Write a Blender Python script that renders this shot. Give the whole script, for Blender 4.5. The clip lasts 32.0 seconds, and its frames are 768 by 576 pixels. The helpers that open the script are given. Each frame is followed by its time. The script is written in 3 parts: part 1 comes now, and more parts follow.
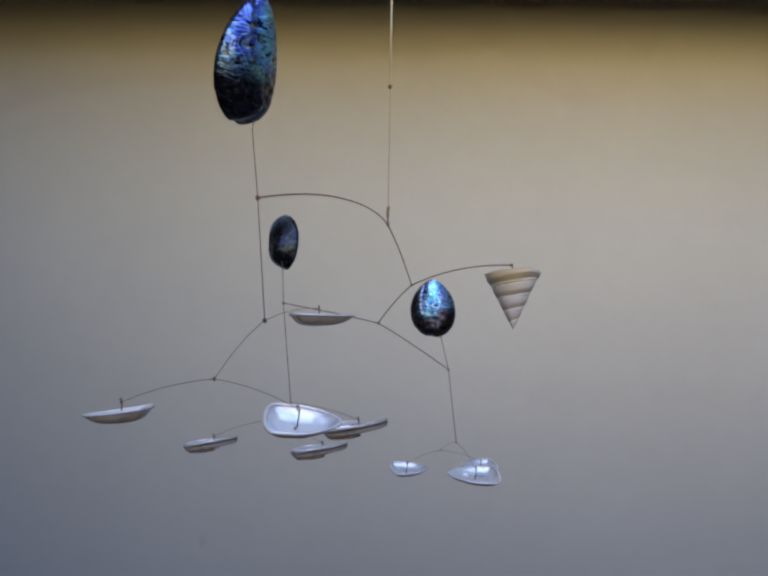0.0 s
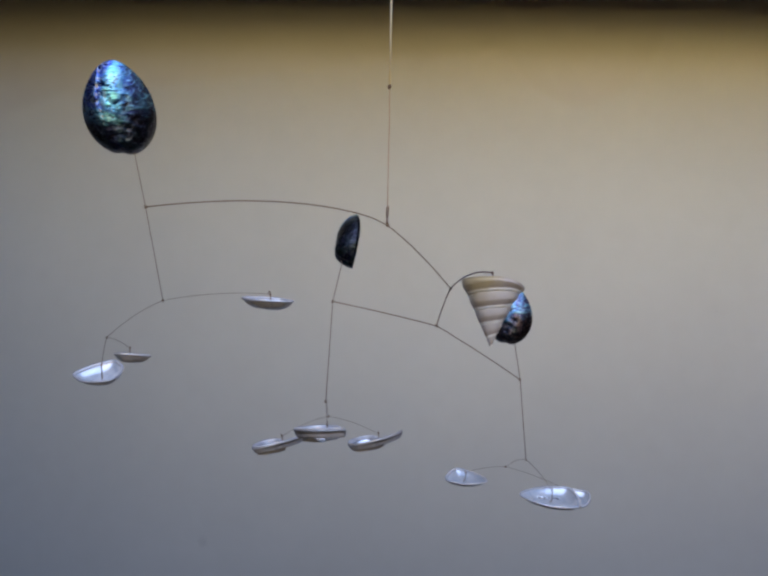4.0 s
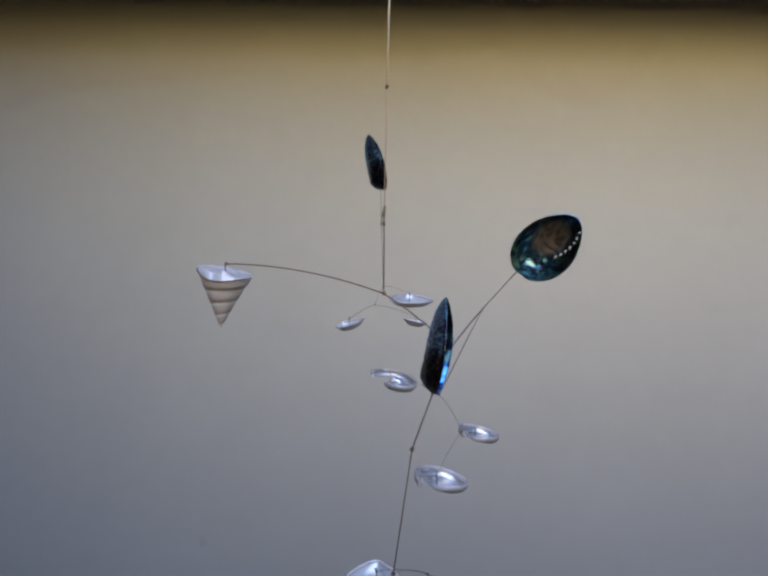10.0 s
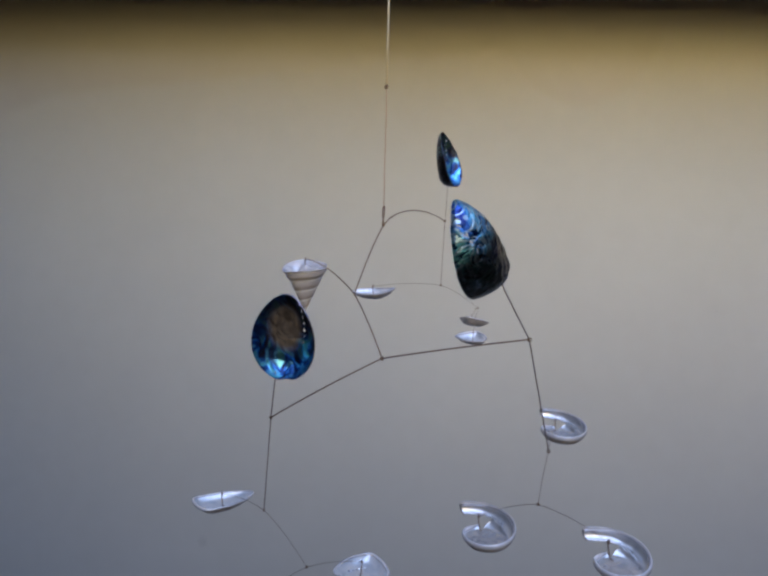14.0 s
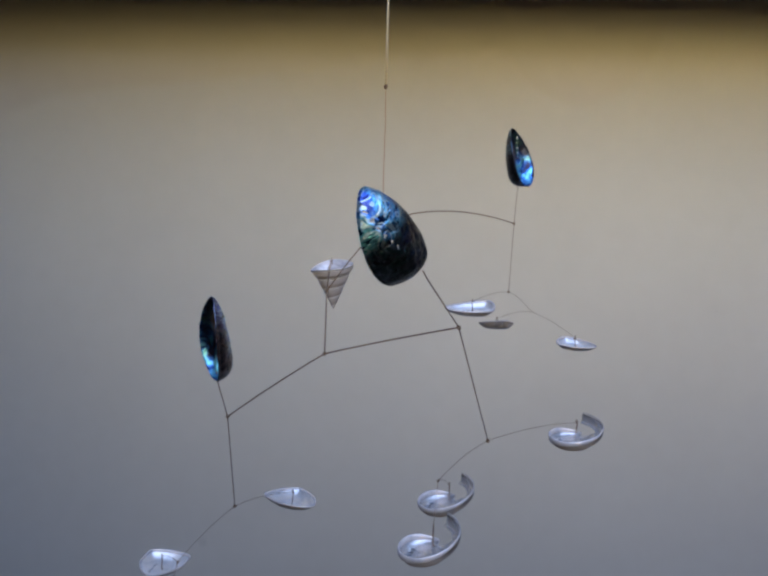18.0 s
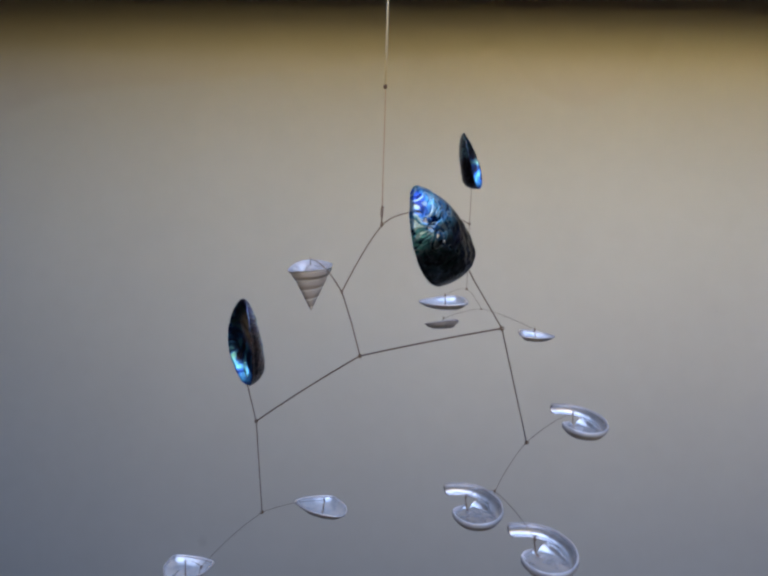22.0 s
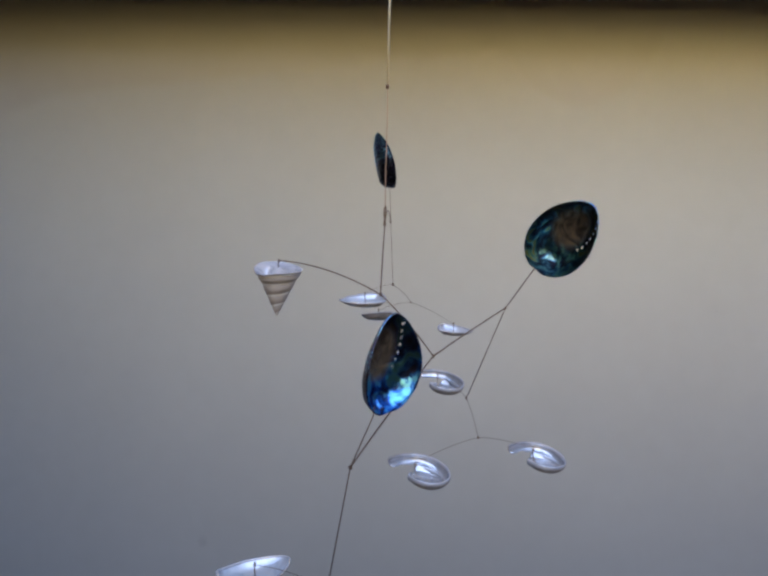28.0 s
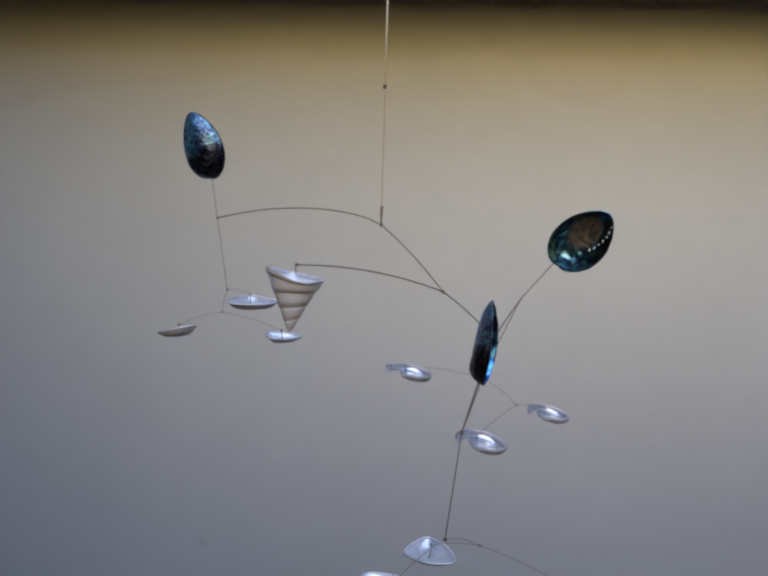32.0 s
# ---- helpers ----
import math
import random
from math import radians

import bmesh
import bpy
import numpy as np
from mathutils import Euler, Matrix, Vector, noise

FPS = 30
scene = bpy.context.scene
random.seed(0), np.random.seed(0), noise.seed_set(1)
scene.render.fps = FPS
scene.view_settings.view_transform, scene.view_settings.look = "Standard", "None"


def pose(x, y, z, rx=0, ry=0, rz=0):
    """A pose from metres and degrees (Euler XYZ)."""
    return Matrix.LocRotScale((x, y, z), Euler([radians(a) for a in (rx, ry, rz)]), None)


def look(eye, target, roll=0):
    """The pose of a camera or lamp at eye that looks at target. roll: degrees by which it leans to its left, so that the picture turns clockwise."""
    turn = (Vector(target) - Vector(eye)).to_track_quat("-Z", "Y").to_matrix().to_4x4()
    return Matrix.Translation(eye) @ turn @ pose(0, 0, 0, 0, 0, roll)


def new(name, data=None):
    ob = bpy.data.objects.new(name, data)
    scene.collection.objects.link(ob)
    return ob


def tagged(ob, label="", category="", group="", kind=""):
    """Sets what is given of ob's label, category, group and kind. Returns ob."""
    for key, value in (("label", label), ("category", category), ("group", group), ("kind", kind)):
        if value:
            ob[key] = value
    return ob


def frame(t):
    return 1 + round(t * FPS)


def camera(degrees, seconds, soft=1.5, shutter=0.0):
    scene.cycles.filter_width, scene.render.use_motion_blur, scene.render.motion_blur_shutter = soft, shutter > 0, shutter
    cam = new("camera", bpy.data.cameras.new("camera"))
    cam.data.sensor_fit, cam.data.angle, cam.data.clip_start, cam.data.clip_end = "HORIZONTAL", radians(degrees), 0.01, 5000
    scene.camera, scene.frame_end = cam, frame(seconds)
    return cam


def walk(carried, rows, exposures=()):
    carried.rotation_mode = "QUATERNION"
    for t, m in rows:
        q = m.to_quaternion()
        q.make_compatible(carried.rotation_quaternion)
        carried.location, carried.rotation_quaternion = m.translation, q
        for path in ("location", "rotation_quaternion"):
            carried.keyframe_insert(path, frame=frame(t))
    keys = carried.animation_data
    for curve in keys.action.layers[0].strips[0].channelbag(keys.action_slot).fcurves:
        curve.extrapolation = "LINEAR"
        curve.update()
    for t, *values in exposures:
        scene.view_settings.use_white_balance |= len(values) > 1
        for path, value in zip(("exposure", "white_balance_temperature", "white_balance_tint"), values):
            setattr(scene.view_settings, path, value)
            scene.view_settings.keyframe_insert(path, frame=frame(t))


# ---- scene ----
cam = camera(62.3, 32.0, soft=2.7)
EYE = Vector((0.0, 0.0, 1.60))
VIEW = look(EYE, EYE + Vector((0, math.cos(radians(4)), -math.sin(radians(4)))), 0.87)
walk(cam, [(0.0, VIEW), (32.0, VIEW)])

# ---- world and light ----
scene.view_settings.exposure = 0.0
world = bpy.data.worlds.new("sky")
scene.world = world
world.use_nodes = True
wn = world.node_tree
sky = wn.nodes.new("ShaderNodeTexSky")
sky.sky_type, sky.sun_disc = "NISHITA", False
sky.sun_elevation, sky.sun_rotation = radians(50), radians(200)
wn.nodes["Background"].inputs["Strength"].default_value = 0.10
wn.links.new(sky.outputs[0], wn.nodes["Background"].inputs["Color"])


def area_light(name, eye, target, wide, high, watts, colour):
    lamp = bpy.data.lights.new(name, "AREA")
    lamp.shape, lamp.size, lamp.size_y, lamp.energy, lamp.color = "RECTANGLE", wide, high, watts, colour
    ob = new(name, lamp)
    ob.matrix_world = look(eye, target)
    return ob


# area lamp for the open sky over the near half of the room
SKY_AT, SKY_WAY = Vector((0.432, -0.399, 3.157)), Vector((0.416, 0.947, -2.322))
area_light("roof_opening_glow", SKY_AT, SKY_AT + SKY_WAY, 2.443, 2.508, 64.5, (0.468, 0.628, 1.0))
# added warm fill lamp from behind, fitted to tint the wall's top
warm = area_light("warm_fill", (0.80, -1.56, 2.43), (0.60, 2.0, 2.30), 3.0, 1.06, 9.5, (1.0, 0.75, 0.30))
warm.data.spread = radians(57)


# ---- materials ----
def material(name):
    m = bpy.data.materials.new(name)
    m.use_nodes = True
    nt = m.node_tree
    return m, nt, nt.nodes["Principled BSDF"]


def node(nt, kind, values=(), **attrs):
    n = nt.nodes.new(kind)
    for k, v in attrs.items():
        setattr(n, k, v)
    for k, v in dict(values).items():
        n.inputs[k].default_value = v
    return n


def ramp(nt, fac, stops):
    n = nt.nodes.new("ShaderNodeValToRGB")
    while len(n.color_ramp.elements) < len(stops):
        n.color_ramp.elements.new(0.5)
    for e, (pos, col) in zip(n.color_ramp.elements, stops):
        e.position, e.color = pos, (*col, 1)
    nt.links.new(fac, n.inputs["Fac"])
    return n.outputs["Color"]


def coords(nt, scale=(1, 1, 1)):
    tc = nt.nodes.new("ShaderNodeTexCoord")
    mp = node(nt, "ShaderNodeMapping", {"Scale": scale})
    nt.links.new(tc.outputs["Object"], mp.inputs["Vector"])
    return mp.outputs["Vector"]


def bump(nt, bsdf, height, strength, distance):
    b = node(nt, "ShaderNodeBump", {"Strength": strength, "Distance": distance})
    nt.links.new(height, b.inputs["Height"])
    nt.links.new(b.outputs["Normal"], bsdf.inputs["Normal"])


def plain(name, low, high, rough=0.8, metal=0.0, scale=8.0, relief=0.2, distance=0.002):
    m, nt, b = material(name)
    v = coords(nt)
    big = node(nt, "ShaderNodeTexNoise", {"Scale": scale, "Detail": 6.0})
    fine = node(nt, "ShaderNodeTexNoise", {"Scale": scale * 14, "Detail": 4.0})
    mix = node(nt, "ShaderNodeMath", operation="MULTIPLY_ADD")
    nt.links.new(v, big.inputs["Vector"])
    nt.links.new(v, fine.inputs["Vector"])
    nt.links.new(fine.outputs["Fac"], mix.inputs[0])
    mix.inputs[1].default_value = 0.35
    nt.links.new(big.outputs["Fac"], mix.inputs[2])
    nt.links.new(ramp(nt, mix.outputs[0], [(0.35, low), (0.95, high)]), b.inputs["Base Color"])
    b.inputs["Roughness"].default_value, b.inputs["Metallic"].default_value = rough, metal
    bump(nt, b, fine.outputs["Fac"], relief, distance)
    return m


def plaster():
    m = plain("painted_plaster", (0.59, 0.57, 0.535), (0.65, 0.63, 0.595), 0.9, 0, 1.3, 0.12, 0.003)
    nt, b = m.node_tree, m.node_tree.nodes["Principled BSDF"]
    was = b.inputs["Base Color"].links[0].from_socket
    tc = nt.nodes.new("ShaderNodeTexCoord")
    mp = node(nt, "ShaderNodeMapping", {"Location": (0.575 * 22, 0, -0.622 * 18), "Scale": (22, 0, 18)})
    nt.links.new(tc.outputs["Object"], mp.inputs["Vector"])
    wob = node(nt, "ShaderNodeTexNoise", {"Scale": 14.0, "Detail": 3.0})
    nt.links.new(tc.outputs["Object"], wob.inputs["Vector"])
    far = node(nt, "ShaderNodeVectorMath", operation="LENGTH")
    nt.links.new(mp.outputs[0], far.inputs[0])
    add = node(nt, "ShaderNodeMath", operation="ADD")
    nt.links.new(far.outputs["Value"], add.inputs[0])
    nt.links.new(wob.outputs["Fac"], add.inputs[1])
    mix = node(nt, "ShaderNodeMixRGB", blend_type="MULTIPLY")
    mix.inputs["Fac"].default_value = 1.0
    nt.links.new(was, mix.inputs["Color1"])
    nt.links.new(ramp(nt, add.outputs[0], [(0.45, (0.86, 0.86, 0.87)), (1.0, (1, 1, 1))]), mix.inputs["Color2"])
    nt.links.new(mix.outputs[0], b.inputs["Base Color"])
    return m


PLASTER = plaster()
SIDE = plain("side_wall_paint", (0.055, 0.032, 0.011), (0.085, 0.05, 0.018), 0.9, 0, 2.0)
TIMBER = plain("dark_timber", (0.15, 0.105, 0.03), (0.24, 0.165, 0.055), 0.6, 0, 5.0)
FLOOR = plain("floor_boards_stain", (0.04, 0.026, 0.013), (0.065, 0.043, 0.022), 0.6, 0, 3.0)
WIRE = plain("rusty_brown_wire", (0.095, 0.060, 0.042), (0.24, 0.155, 0.105), 0.5, 0.6, 900, 0.3, 0.0002)
CORD = plain("cream_cord", (0.62, 0.55, 0.42), (0.78, 0.72, 0.58), 0.9, 0, 1200, 0.4, 0.0003)
THREAD = plain("tan_thread", (0.35, 0.22, 0.15), (0.5, 0.36, 0.27), 0.8, 0, 1200, 0.3, 0.0002)

def abalone_outside(name, hues, flank_hues, dull_hues, shine, dark_end, edge, flank_at, rim_hue, ridges):
    """Polished ear shell: mirror-bright blue nacre, broken by dark growth wrinkles that cross its length."""
    m, nt, b = material(name)
    v = coords(nt)
    xyz = nt.nodes.new("ShaderNodeSeparateXYZ")
    nt.links.new(v, xyz.inputs[0])
    mp = node(nt, "ShaderNodeMapping", {"Scale": (0.8, 0.75, 2.1), "Rotation": (0.35, 0, 0)})
    nt.links.new(v, mp.inputs["Vector"])
    wave = node(nt, "ShaderNodeTexNoise", {"Scale": 108.0, "Detail": 2.5, "Roughness": 0.55, "Distortion": 1.4})
    nt.links.new(mp.outputs[0], wave.inputs["Vector"])
    tone = node(nt, "ShaderNodeTexNoise", {"Scale": 30.0, "Detail": 4.0, "Distortion": 1.0})
    nt.links.new(v, tone.inputs["Vector"])
    speck = node(nt, "ShaderNodeTexNoise", {"Scale": 210.0, "Detail": 3.0, "Distortion": 0.6})
    nt.links.new(v, speck.inputs["Vector"])
    # dark wrinkles between the bright ones
    furrow = node(nt, "ShaderNodeMath", {1: 0.28}, operation="MULTIPLY_ADD")
    nt.links.new(speck.outputs["Fac"], furrow.inputs[0])
    nt.links.new(wave.outputs["Fac"], furrow.inputs[2])
    dark = node(nt, "ShaderNodeMixRGB", {"Fac": 1.0}, blend_type="MULTIPLY")
    # the other long edge has a hue of its own
    rim = node(nt, "ShaderNodeMath", {1: -1.0, 2: 0.0}, operation="MULTIPLY_ADD")
    nt.links.new(xyz.outputs["Y"], rim.inputs[0])
    tint = node(nt, "ShaderNodeMixRGB", {"Color2": (*rim_hue, 1)})
    nt.links.new(ramp(nt, rim.outputs[0], [(0.011, (0, 0, 0)), (0.022, (0.75, 0.75, 0.75))]), tint.inputs["Fac"])
    nt.links.new(ramp(nt, tone.outputs["Fac"], hues), tint.inputs["Color1"])
    nt.links.new(tint.outputs[0], dark.inputs["Color1"])
    nt.links.new(ramp(nt, furrow.outputs[0], [(0.47, (0.04, 0.04, 0.07)), (0.54, (0.22, 0.24, 0.34)), (0.60, (1.0, 1.0, 1.0)), (0.72, (1.35, 1.3, 1.2))]), dark.inputs["Color2"])
    # a maze of thin pale ridges, as if drawn with a fine brush
    maze = node(nt, "ShaderNodeTexNoise", {"Scale": 60.0, "Detail": 1.0, "Roughness": 0.5, "Distortion": 1.0})
    nt.links.new(v, maze.inputs["Vector"])
    coil = node(nt, "ShaderNodeMath", {1: 42.0}, operation="MULTIPLY")
    nt.links.new(maze.outputs["Fac"], coil.inputs[0])
    crest = node(nt, "ShaderNodeMath", operation="SINE")
    nt.links.new(coil.outputs[0], crest.inputs[0])
    pale = node(nt, "ShaderNodeMixRGB", {"Color2": (0.62, 0.82, 0.90, 1)})
    nt.links.new(ramp(nt, crest.outputs[0], [(0.2, (0, 0, 0)), (0.75, (ridges, ridges, ridges))]), pale.inputs["Fac"])
    nt.links.new(dark.outputs[0], pale.inputs["Color1"])
    # one flank of the shell is coloured darker and browner
    flank = node(nt, "ShaderNodeMath", {1: 0.03}, operation="MULTIPLY_ADD")
    nt.links.new(tone.outputs["Fac"], flank.inputs[0])
    nt.links.new(xyz.outputs["Y"], flank.inputs[2])
    dim = node(nt, "ShaderNodeMixRGB")
    nt.links.new(ramp(nt, flank.outputs[0], [(flank_at, (0, 0, 0)), (flank_at + 0.018, (0.86, 0.86, 0.86))]), dim.inputs["Fac"])
    nt.links.new(pale.outputs[0], dim.inputs["Color1"])
    nt.links.new(ramp(nt, furrow.outputs[0], flank_hues), dim.inputs["Color2"])
    # black round the blunt end, and on some shells along the other flank
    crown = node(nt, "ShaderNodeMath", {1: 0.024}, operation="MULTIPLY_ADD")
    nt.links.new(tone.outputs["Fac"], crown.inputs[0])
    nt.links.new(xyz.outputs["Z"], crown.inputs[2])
    end_mask = ramp(nt, crown.outputs[0], [(dark_end, (0.95, 0.95, 0.95)), (dark_end + 0.016, (0, 0, 0))])
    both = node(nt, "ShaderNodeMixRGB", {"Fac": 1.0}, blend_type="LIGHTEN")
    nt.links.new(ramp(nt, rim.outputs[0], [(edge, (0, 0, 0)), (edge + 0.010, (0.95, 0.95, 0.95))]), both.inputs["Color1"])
    nt.links.new(end_mask, both.inputs["Color2"])
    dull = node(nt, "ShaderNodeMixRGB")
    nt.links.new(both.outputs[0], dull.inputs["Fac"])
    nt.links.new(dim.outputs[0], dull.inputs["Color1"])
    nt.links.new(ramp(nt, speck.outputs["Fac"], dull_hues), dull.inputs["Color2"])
    nt.links.new(dull.outputs[0], b.inputs["Base Color"])
    b.inputs["Metallic"].default_value = shine
    gloss = node(nt, "ShaderNodeMath", {1: 0.16, 2: 0.31}, operation="MULTIPLY_ADD")
    nt.links.new(speck.outputs["Fac"], gloss.inputs[0])
    nt.links.new(gloss.outputs[0], b.inputs["Roughness"])
    b.inputs["Coat Weight"].default_value, b.inputs["Coat Roughness"].default_value = 0.15, 0.12
    bump(nt, b, furrow.outputs[0], 0.6, 0.0018)
    return m


def abalone_inside(name, hues, smoky, dark_from):
    """Smoky nacre with a dull scar in the bowl."""
    m, nt, b = material(name)
    v = coords(nt)
    tone = node(nt, "ShaderNodeTexNoise", {"Scale": 46.0, "Detail": 3.0, "Distortion": 1.8})
    nt.links.new(v, tone.inputs["Vector"])
    hue = ramp(nt, tone.outputs["Fac"], hues)
    scar = node(nt, "ShaderNodeMapping", {"Location": (0.0, -0.006, -0.006), "Scale": (0, 1.35, 1.0)})
    tc = nt.nodes.new("ShaderNodeTexCoord")
    nt.links.new(tc.outputs["Object"], scar.inputs["Vector"])
    far = node(nt, "ShaderNodeVectorMath", operation="LENGTH")
    nt.links.new(scar.outputs[0], far.inputs[0])
    wob = node(nt, "ShaderNodeMath", operation="MULTIPLY_ADD")
    nt.links.new(tone.outputs["Fac"], wob.inputs[0])
    wob.inputs[1].default_value = 0.012
    nt.links.new(far.outputs["Value"], wob.inputs[2])
    mask = ramp(nt, wob.outputs[0], [(0.0255, (1, 1, 1)), (0.032, (0, 0, 0))])
    mix = node(nt, "ShaderNodeMixRGB")
    nt.links.new(mask, mix.inputs["Fac"])
    xyz = nt.nodes.new("ShaderNodeSeparateXYZ")
    nt.links.new(tc.outputs["Object"], xyz.inputs[0])
    height = node(nt, "ShaderNodeMath", {1: 0.03}, operation="MULTIPLY_ADD")
    nt.links.new(tone.outputs["Fac"], height.inputs[0])
    nt.links.new(xyz.outputs["Z"], height.inputs[2])
    # dark brown-grey takes over towards the pointed end
    darker = node(nt, "ShaderNodeMixRGB", {"Color2": (0.040, 0.035, 0.038, 1)})
    nt.links.new(ramp(nt, height.outputs[0], [(dark_from, (0.1, 0.1, 0.1)), (dark_from + 0.02, (smoky, smoky, smoky))]), darker.inputs["Fac"])
    nt.links.new(hue, darker.inputs["Color1"])
    nt.links.new(darker.outputs[0], mix.inputs["Color1"])
    nt.links.new(ramp(nt, tone.outputs["Fac"], [(0.35, (0.045, 0.034, 0.026)), (0.52, (0.13, 0.10, 0.075)), (0.66, (0.22, 0.15, 0.09))]), mix.inputs["Color2"])
    nt.links.new(mix.outputs[0], b.inputs["Base Color"])
    inv = node(nt, "ShaderNodeMath", operation="MULTIPLY_ADD")
    nt.links.new(mask, inv.inputs[0])
    inv.inputs[1].default_value, inv.inputs[2].default_value = -0.7, 1.0
    nt.links.new(inv.outputs[0], b.inputs["Metallic"])
    b.inputs["Roughness"].default_value = 0.32
    bump(nt, b, tone.outputs["Fac"], 0.5, 0.003)
    return m


def nacre(name, low, mid, high, metal, rough):
    m, nt, b = material(name)
    v = coords(nt)
    tone = node(nt, "ShaderNodeTexNoise", {"Scale": 70.0, "Detail": 4.0, "Distortion": 0.8})
    nt.links.new(v, tone.inputs["Vector"])
    nt.links.new(ramp(nt, tone.outputs["Fac"], [(0.3, low), (0.5, mid), (0.7, high)]), b.inputs["Base Color"])
    b.inputs["Metallic"].default_value, b.inputs["Roughness"].default_value = metal, rough
    b.inputs["Coat Weight"].default_value, b.inputs["Coat Roughness"].default_value = 0.08, 0.1
    fine = node(nt, "ShaderNodeTexNoise", {"Scale": 220.0, "Detail": 3.0})
    nt.links.new(v, fine.inputs["Vector"])
    bump(nt, b, fine.outputs["Fac"], 0.22, 0.0012)
    return m


def banded():
    m, nt, b = material("tan_banded_top_shell")
    at = node(nt, "ShaderNodeAttribute", attribute_name="whorl")
    v = coords(nt)
    tone = node(nt, "ShaderNodeTexNoise", {"Scale": 160.0, "Detail": 5.0})
    nt.links.new(v, tone.inputs["Vector"])
    wob = node(nt, "ShaderNodeMath", operation="MULTIPLY_ADD")
    nt.links.new(tone.outputs["Fac"], wob.inputs[0])
    wob.inputs[1].default_value = 0.16
    nt.links.new(at.outputs["Fac"], wob.inputs[2])
    nt.links.new(ramp(nt, wob.outputs[0], [(0.08, (0.40, 0.335, 0.315)), (0.32, (0.56, 0.50, 0.48)), (0.66, (0.66, 0.61, 0.60)), (0.85, (0.76, 0.72, 0.71)), (1.0, (0.92, 0.90, 0.90))]), b.inputs["Base Color"])
    # one side is stained the colour of honey
    stain = node(nt, "ShaderNodeVectorMath", {1: (0.5, -0.86, 0.25)}, operation="DOT_PRODUCT")
    nt.links.new(v, stain.inputs[0])
    blot = node(nt, "ShaderNodeMath", {1: 0.014}, operation="MULTIPLY_ADD")
    nt.links.new(tone.outputs["Fac"], blot.inputs[0])
    nt.links.new(stain.outputs["Value"], blot.inputs[2])
    honey = node(nt, "ShaderNodeMixRGB", {"Color2": (0.56, 0.44, 0.22, 1)}, blend_type="MIX")
    nt.links.new(ramp(nt, blot.outputs[0], [(0.014, (0, 0, 0)), (0.028, (0.75, 0.75, 0.75))]), honey.inputs["Fac"])
    nt.links.new(b.inputs["Base Color"].links[0].from_socket, honey.inputs["Color1"])
    nt.links.new(honey.outputs[0], b.inputs["Base Color"])
    b.inputs["Roughness"].default_value = 0.38
    bump(nt, b, tone.outputs["Fac"], 0.2, 0.0008)
    return m


DULL = [(0.38, (0.005, 0.004, 0.006)), (0.54, (0.016, 0.012, 0.020)), (0.64, (0.035, 0.032, 0.050)), (0.74, (0.11, 0.13, 0.17))]
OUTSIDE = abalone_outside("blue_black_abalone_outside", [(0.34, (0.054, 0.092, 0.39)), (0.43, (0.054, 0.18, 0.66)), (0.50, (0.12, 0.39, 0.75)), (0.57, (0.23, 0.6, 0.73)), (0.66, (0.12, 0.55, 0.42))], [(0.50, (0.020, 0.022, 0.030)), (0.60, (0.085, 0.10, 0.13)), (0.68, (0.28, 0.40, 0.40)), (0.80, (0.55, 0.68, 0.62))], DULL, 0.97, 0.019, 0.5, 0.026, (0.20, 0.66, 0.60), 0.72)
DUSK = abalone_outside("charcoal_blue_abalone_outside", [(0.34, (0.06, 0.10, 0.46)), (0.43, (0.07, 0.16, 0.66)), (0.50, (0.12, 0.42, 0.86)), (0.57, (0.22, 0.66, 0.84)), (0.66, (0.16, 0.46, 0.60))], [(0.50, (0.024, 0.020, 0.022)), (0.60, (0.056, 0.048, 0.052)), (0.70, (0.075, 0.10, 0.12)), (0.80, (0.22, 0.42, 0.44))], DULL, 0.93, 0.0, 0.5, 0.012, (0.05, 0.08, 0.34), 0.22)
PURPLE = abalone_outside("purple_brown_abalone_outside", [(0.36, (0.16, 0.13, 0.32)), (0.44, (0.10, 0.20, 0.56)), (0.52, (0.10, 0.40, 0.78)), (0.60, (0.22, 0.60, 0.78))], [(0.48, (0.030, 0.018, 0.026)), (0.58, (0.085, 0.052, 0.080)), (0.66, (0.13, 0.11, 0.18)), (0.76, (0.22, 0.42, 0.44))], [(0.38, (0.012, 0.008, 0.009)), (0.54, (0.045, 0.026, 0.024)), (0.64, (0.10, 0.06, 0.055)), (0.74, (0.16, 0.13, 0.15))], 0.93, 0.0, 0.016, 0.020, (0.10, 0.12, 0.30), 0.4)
BLUE_INSIDE = abalone_inside("smoky_blue_abalone_inside", [(0.36, (0.03, 0.03, 0.06)), (0.44, (0.025, 0.07, 0.22)), (0.51, (0.05, 0.20, 0.56)), (0.57, (0.17, 0.52, 0.76)), (0.66, (0.16, 0.48, 0.48))], 0.84, 0.013)
TEAL_INSIDE = abalone_inside("smoky_teal_abalone_inside", [(0.36, (0.035, 0.035, 0.06)), (0.43, (0.04, 0.075, 0.12)), (0.50, (0.07, 0.17, 0.25)), (0.57, (0.20, 0.44, 0.46)), (0.63, (0.40, 0.46, 0.20)), (0.70, (0.36, 0.28, 0.12))], 0.72, 0.003)
BANDED = banded()
NACRE = nacre("silver_white_nacre", (0.44, 0.46, 0.50), (0.58, 0.58, 0.61), (0.68, 0.64, 0.65), 0.72, 0.26)
